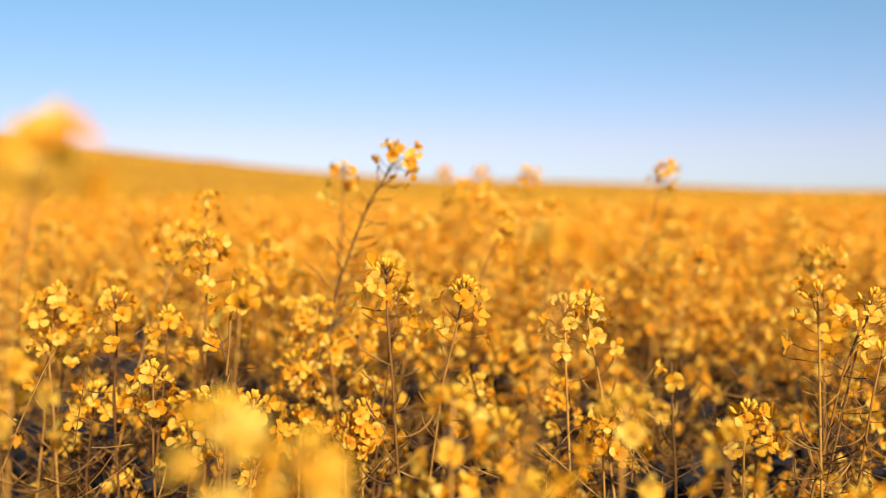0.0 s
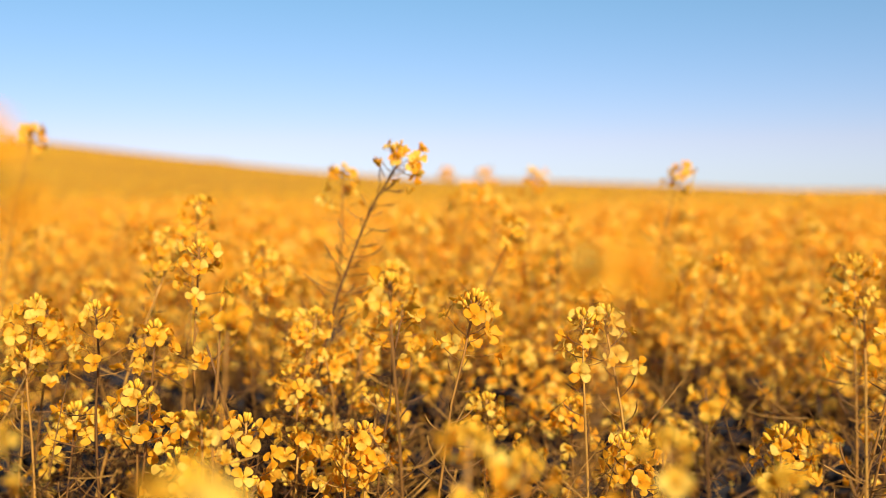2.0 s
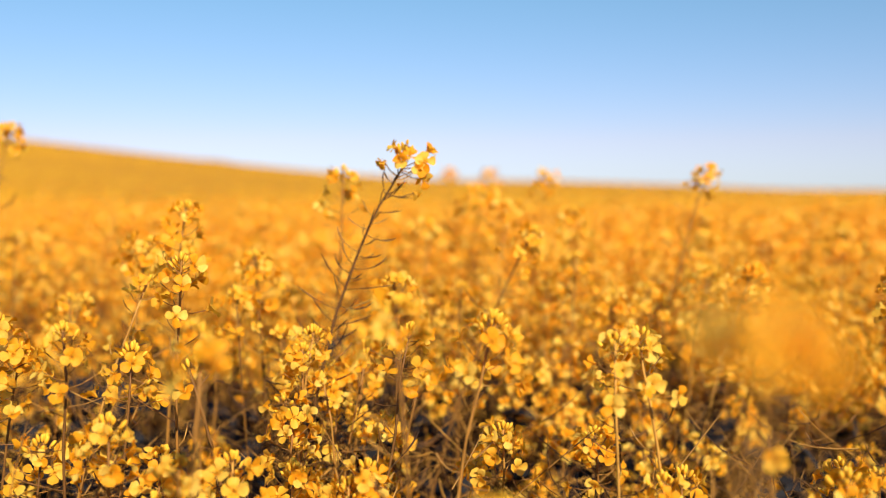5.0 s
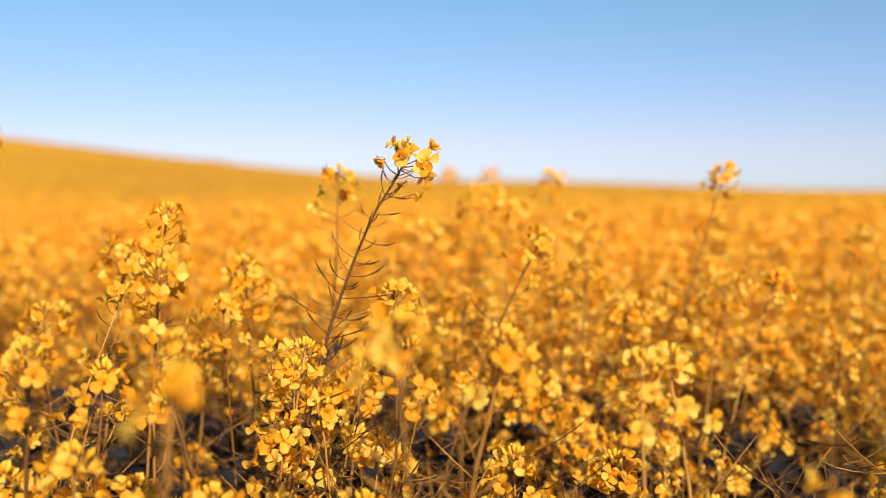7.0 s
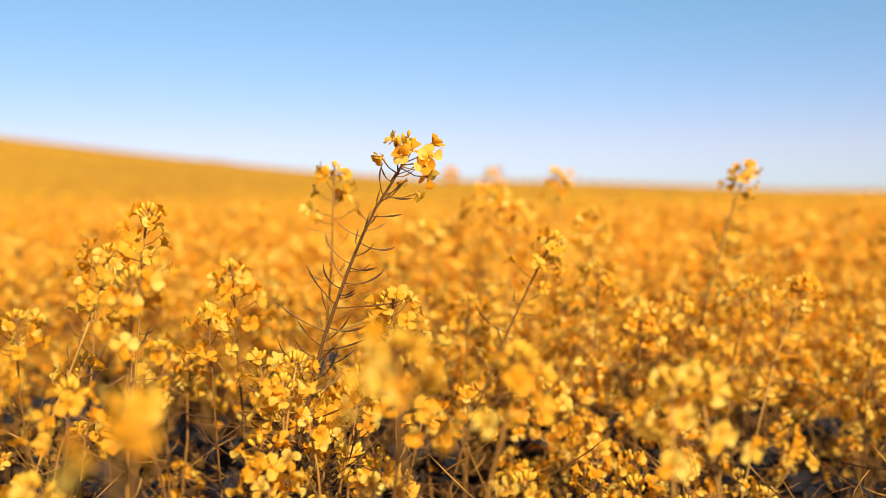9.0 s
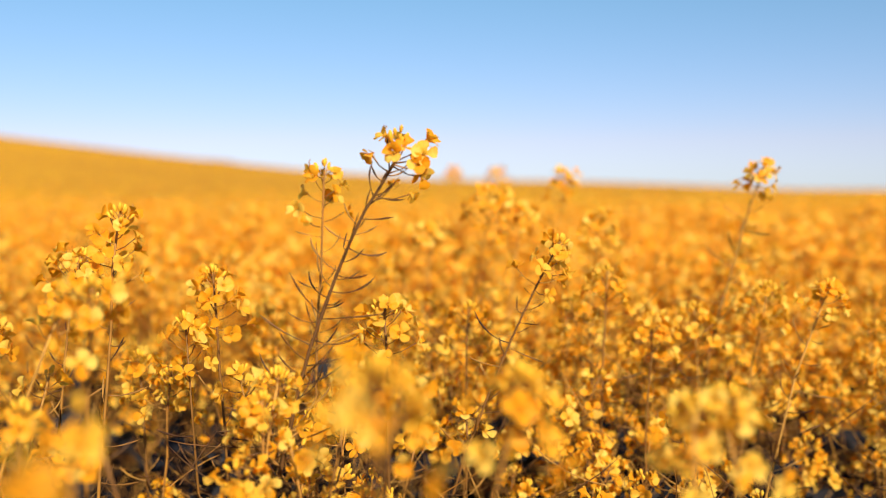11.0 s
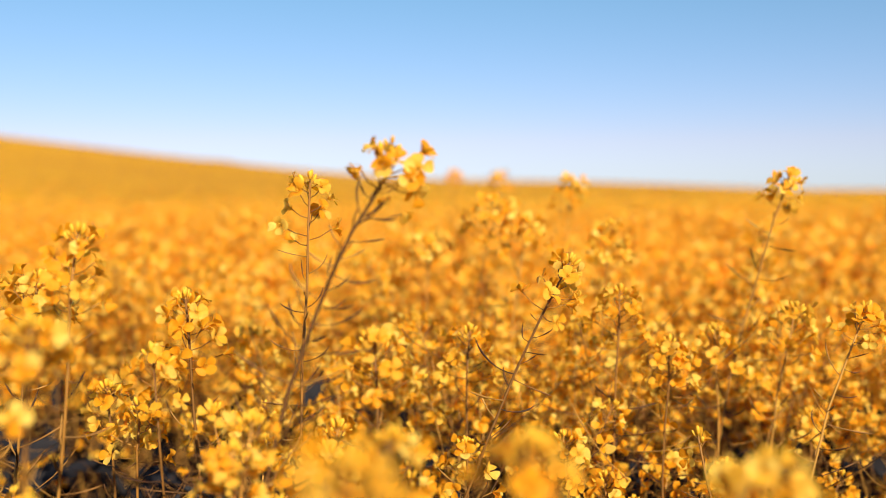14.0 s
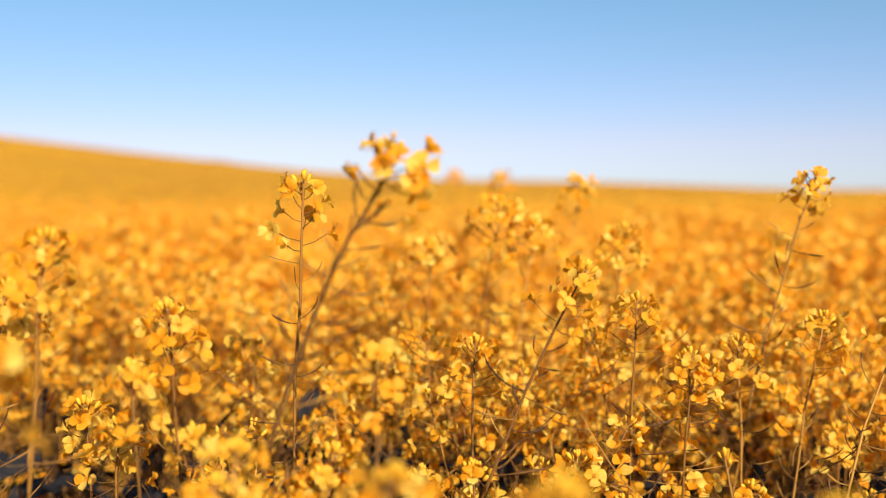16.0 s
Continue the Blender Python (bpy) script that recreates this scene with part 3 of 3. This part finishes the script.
def kinds(n, plain, more, longer, reach, label):
    made = []
    for k in range(n):
        ob = rapeseed_plant(fill_rng, 1.2, (fill_rng.uniform(-0.2, 0.2), fill_rng.uniform(-0.12, 0.12)), flowers=fill_rng.randint(8, 11) + more, spread=fill_rng.uniform(0.024, 0.031),
                            length=fill_rng.uniform(0.04, 0.065) + longer, buds=fill_rng.randint(6, 11), pods=fill_rng.randint(12, 18), pod_zone=0.26, sides=fill_rng.randint(4, 6), fine=False, low=0.0, plain=plain, reach=reach, thick=0.8)
        made.append(tagged(ob, label, "plant", "rapeseed plants in the field"))
    return made


ROW_KINDS = (kinds(10, ROUND_FLOWERS, 0, 0.0, 0.05, "low rapeseed plant with loose golden yellow flower heads"),
             kinds(10, ROUND_FLOWERS, 4, 0.02, 0.06, "branched rapeseed plant with full golden yellow flower heads"),
             kinds(10, PLAIN_FLOWERS, 7, 0.035, 0.13, "tall rapeseed plant with crowded golden yellow flower heads"))


def crop_top(x, y, rng):
    """How high the flower tips stand: lower where the path leads through."""
    z = 1.215 + rng.gauss(0, 0.045 - 0.015 * smooth(1.6, 2.0, y)) + 0.06 * noise.noise((x * 2.1, y * 2.1, 7))
    z -= 0.045 * smooth(1.2, 1.45, y) * (1 - smooth(1.9, 2.5, y))
    near = 1 - smooth(0.75, 1.45, y)
    return min(z - 0.11 * near - 0.05 * near * (abs(x) < 0.12), 1.255 + 0.045 * smooth(1.9, 2.5, y) - 0.09 * near - 0.10 * (1 - smooth(0.75, 0.95, y)))


def spots(rng, y0, y1, half, step):
    """Jittered places in a widening strip."""
    y = y0
    while y < y1:
        w = half(y)
        x = -w
        while x < w:
            yield x + rng.uniform(-0.5, 0.5) * step, y + rng.uniform(-0.5, 0.5) * step
            x += step
        y += step


counts = [0, 0, 0]
beds = [*spots(fill_rng, 0.42, 2.75, lambda y: 0.16 + 0.5 * y, 0.125)]
beds += [(x, y) for x, y in spots(fill_rng, 1.66, 2.75, lambda y: 0.1 + 0.5 * y, 0.19) if x > -0.25]
for x, y in beds:
    if any((x - hx) ** 2 + (y - hy) ** 2 < 0.0022 for hx, hy, hz in HERO_SPOTS):
        continue
    thin = 0.72 if y < 1.18 else 0.94 if x < -0.12 and y < 1.68 else 0.82 if x < -0.3 and y < 2.0 else 0.88 if x > 0.25 and y < 1.66 else 0.72 if x > 0.28 and y < 2.0 else 0.92 if y < 1.5 else 0.78 if -0.65 < x < 0.04 and y < 2.35 else 0.60 if y < 1.85 else 0.0
    if fill_rng.random() < thin:
        continue
    m = pose(x, y, 0, 0, 0, fill_rng.uniform(0, 360)) @ Matrix.Scale(crop_top(x, y, fill_rng) / 1.2, 4)
    row = 0 if y < 1.5 else 1 if y < 2.0 else 2
    made = ROW_KINDS[row]
    if counts[row] < len(made):
        made[counts[row]].matrix_basis = m
    else:
        copy_thing(made[counts[row] % len(made)], m)
    counts[row] += 1


# ---------------------------------------------------------------- the crop farther off, joined
def template(rng, heads, flowers, sides_of_stem, petals):
    """A lighter plant, 1.2 m tall, as arrays."""
    s = Shape()
    for k in range(heads):
        a, r = k * 2.4, 0.0 if k == 0 else rng.uniform(0.05, 0.13)
        foot = Vector((0, 0, 0.35)) if k else Vector((0, 0, 0))
        tip = Vector((r * math.cos(a), r * math.sin(a), 1.2 - (rng.uniform(0.01, 0.17) if k else 0)))
        pts = bezier(foot, Vector((tip.x * 0.8, tip.y * 0.8, 0.75)), tip, 3)
        s.tube(pts, [0.0035, 0.0025, 0.0013], sides_of_stem, S_STEM)
        for i in range(flowers):
            d = rng.uniform(0.0, 0.12)
            t = rng.uniform(0, 6.28)
            out = Vector((math.cos(t), math.sin(t), rng.uniform(-0.2, 0.7)))
            place = tip - Vector((0, 0, d)) + out * rng.uniform(0.012, 0.032)
            fl = Shape()
            for q in range(petals):
                d = Matrix.Rotation(q * 2 * math.pi / petals + rng.uniform(-0.2, 0.2), 3, "Z")
                lift = rng.uniform(0.001, 0.009)
                fl.sheet([[d @ Vector((0.001, -0.0036, 0)), d @ Vector((0.001, 0.0036, 0))], [d @ Vector((0.0140, -0.0072, lift)), d @ Vector((0.0140, 0.0072, lift + 0.001))]], S_PETAL)
            s.add(fl, facing(place, (out + Vector((rng.uniform(-0.6, 0.6), rng.uniform(-0.6, 0.6), 0)) + sun_dir * 0.55).normalized(), t, rng.uniform(0.85, 1.15)))
    me = s.mesh("template")
    arrays = np.array([tuple(p) for p in s.v]), s.f, s.m
    bpy.data.meshes.remove(me)
    return arrays


def joined(name, label, templates, places):
    verts, faces, slots, start = [], [], [], 0
    for i, (x, y, top, turn) in enumerate(places):
        v, f, m = templates[i % len(templates)]
        c, s, k = math.cos(turn), math.sin(turn), top / 1.2
        w = v @ np.array([[c, s, 0], [-s, c, 0], [0, 0, 1]])
        w = w * k + np.array([x, y, ground_z(x, y)])
        verts.append(w)
        faces.extend([tuple(start + q for q in face) for face in f])
        slots.extend(m)
        start += len(v)
    me = bpy.data.meshes.new(name)
    me.from_pydata(np.concatenate(verts).tolist(), [], faces)
    used = sorted(set(slots))
    for q in used:
        me.materials.append(SLOTS[q])
    index = {q: i for i, q in enumerate(used)}
    me.polygons.foreach_set("material_index", [index[q] for q in slots])
    me.shade_smooth()
    me.update()
    return tagged(new(name, me), label, "crop", kind="stuff")


far_rng = random.Random(33)
MID = [template(far_rng, 4, 16, 3, 4) for k in range(8)]
FAR = [template(far_rng, 3, 10, 3, 3) for k in range(8)]


def scatter(y0, y1, half, step):
    return [(x, y, min(1.31, 1.20 + far_rng.gauss(0, 0.032) + 0.13 * noise.noise((x * 1.3, y * 1.3, 7))), far_rng.uniform(0, 6.28)) for x, y in spots(far_rng, y0, y1, half, step)]


joined("rapeseed_field_middle", "dense golden yellow rapeseed plants in flower", MID, scatter(2.82, 6.0, lambda y: 0.3 + 0.52 * y, 0.135))
joined("rapeseed_field_far", "golden yellow rapeseed plants far off in the field", FAR, scatter(6.0, 13.5, lambda y: 0.4 + 0.52 * y, 0.27))
BORDER = [template(far_rng, 6, 6, 3, 3) for k in range(8)]
sides_places = [(x, y, 1.16 + far_rng.gauss(0, 0.06), far_rng.uniform(0, 6.28)) for x, y in spots(far_rng, -4.4, 7.0, lambda y: 4.5, 0.18)
                if abs(x) > 0.24 + 0.53 * max(y, 0.1) and (abs(x) > 0.22 or y < -0.35)]
joined("rapeseed_field_border", "golden yellow rapeseed plants around the path", BORDER, sides_places)


def shade_leaf_z(x, y):
    """Height of the added dark leaf layer that stands in for shade under the flowers."""
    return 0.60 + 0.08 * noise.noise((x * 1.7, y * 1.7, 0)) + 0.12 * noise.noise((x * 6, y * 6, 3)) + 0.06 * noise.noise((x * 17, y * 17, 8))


# added sheet: its near-black colour gives the soil its shade
leaves = rings("rapeseed_leaf_layer", [0.02 + 0.055 * k for k in range(100)], 260, shade_leaf_z, SHADE_LEAF)
tagged(leaves, "near-black leaf layer added as shade over the soil under the flowers", "foliage", kind="stuff")
clump_places = [(x, y, 1.19 + far_rng.gauss(0, 0.07), far_rng.uniform(0, 6.28)) for x, y in spots(far_rng, 13.5, 34, lambda y: 0.5 + 0.52 * y, 1.05)]
joined("rapeseed_field_hill", "golden yellow rapeseed plants towards the hill", FAR, clump_places)


# ---------------------------------------------------------------- tangle of twigs under the flowers, with near-black leaves added as shade
def tangle(rng, leaves, twigs, high):
    s = Shape()
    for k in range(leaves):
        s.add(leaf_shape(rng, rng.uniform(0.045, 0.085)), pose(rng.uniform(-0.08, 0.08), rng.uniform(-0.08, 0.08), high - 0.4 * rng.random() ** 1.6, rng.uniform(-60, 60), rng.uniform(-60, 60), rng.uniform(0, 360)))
    for k in range(twigs):
        a = Vector((rng.uniform(-0.06, 0.06), rng.uniform(-0.06, 0.06), rng.uniform(0.78, 1.13)))
        t = rng.uniform(0, 6.28)
        d = Vector((math.cos(t), math.sin(t), rng.uniform(-0.1, 0.9))) * rng.uniform(0.035, 0.11)
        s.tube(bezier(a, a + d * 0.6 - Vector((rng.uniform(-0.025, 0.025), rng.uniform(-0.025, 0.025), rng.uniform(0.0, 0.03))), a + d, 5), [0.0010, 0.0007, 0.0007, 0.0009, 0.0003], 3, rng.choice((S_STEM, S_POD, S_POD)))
    return np.array([tuple(p) for p in s.v]), s.f, s.m


low_rng = random.Random(44)
# the leaves are there to darken the gaps; the twigs are plain twigs
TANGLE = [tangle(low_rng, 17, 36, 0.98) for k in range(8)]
SHADE_TANGLE = [tangle(low_rng, 20, 18, 0.97) for k in range(8)]
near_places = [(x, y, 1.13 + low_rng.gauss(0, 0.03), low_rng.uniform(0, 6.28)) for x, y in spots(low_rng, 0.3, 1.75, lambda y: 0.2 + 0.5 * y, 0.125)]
joined("rapeseed_undergrowth", "thin brown twigs, and near-black leaves added as shade under the flowers", TANGLE, near_places)
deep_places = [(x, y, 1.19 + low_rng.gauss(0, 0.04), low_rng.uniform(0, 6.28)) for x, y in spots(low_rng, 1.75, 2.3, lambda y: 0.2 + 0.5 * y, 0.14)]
joined("rapeseed_foliage", "near-black leaves added as shade between the rapeseed stems, with thin twigs", SHADE_TANGLE, deep_places)
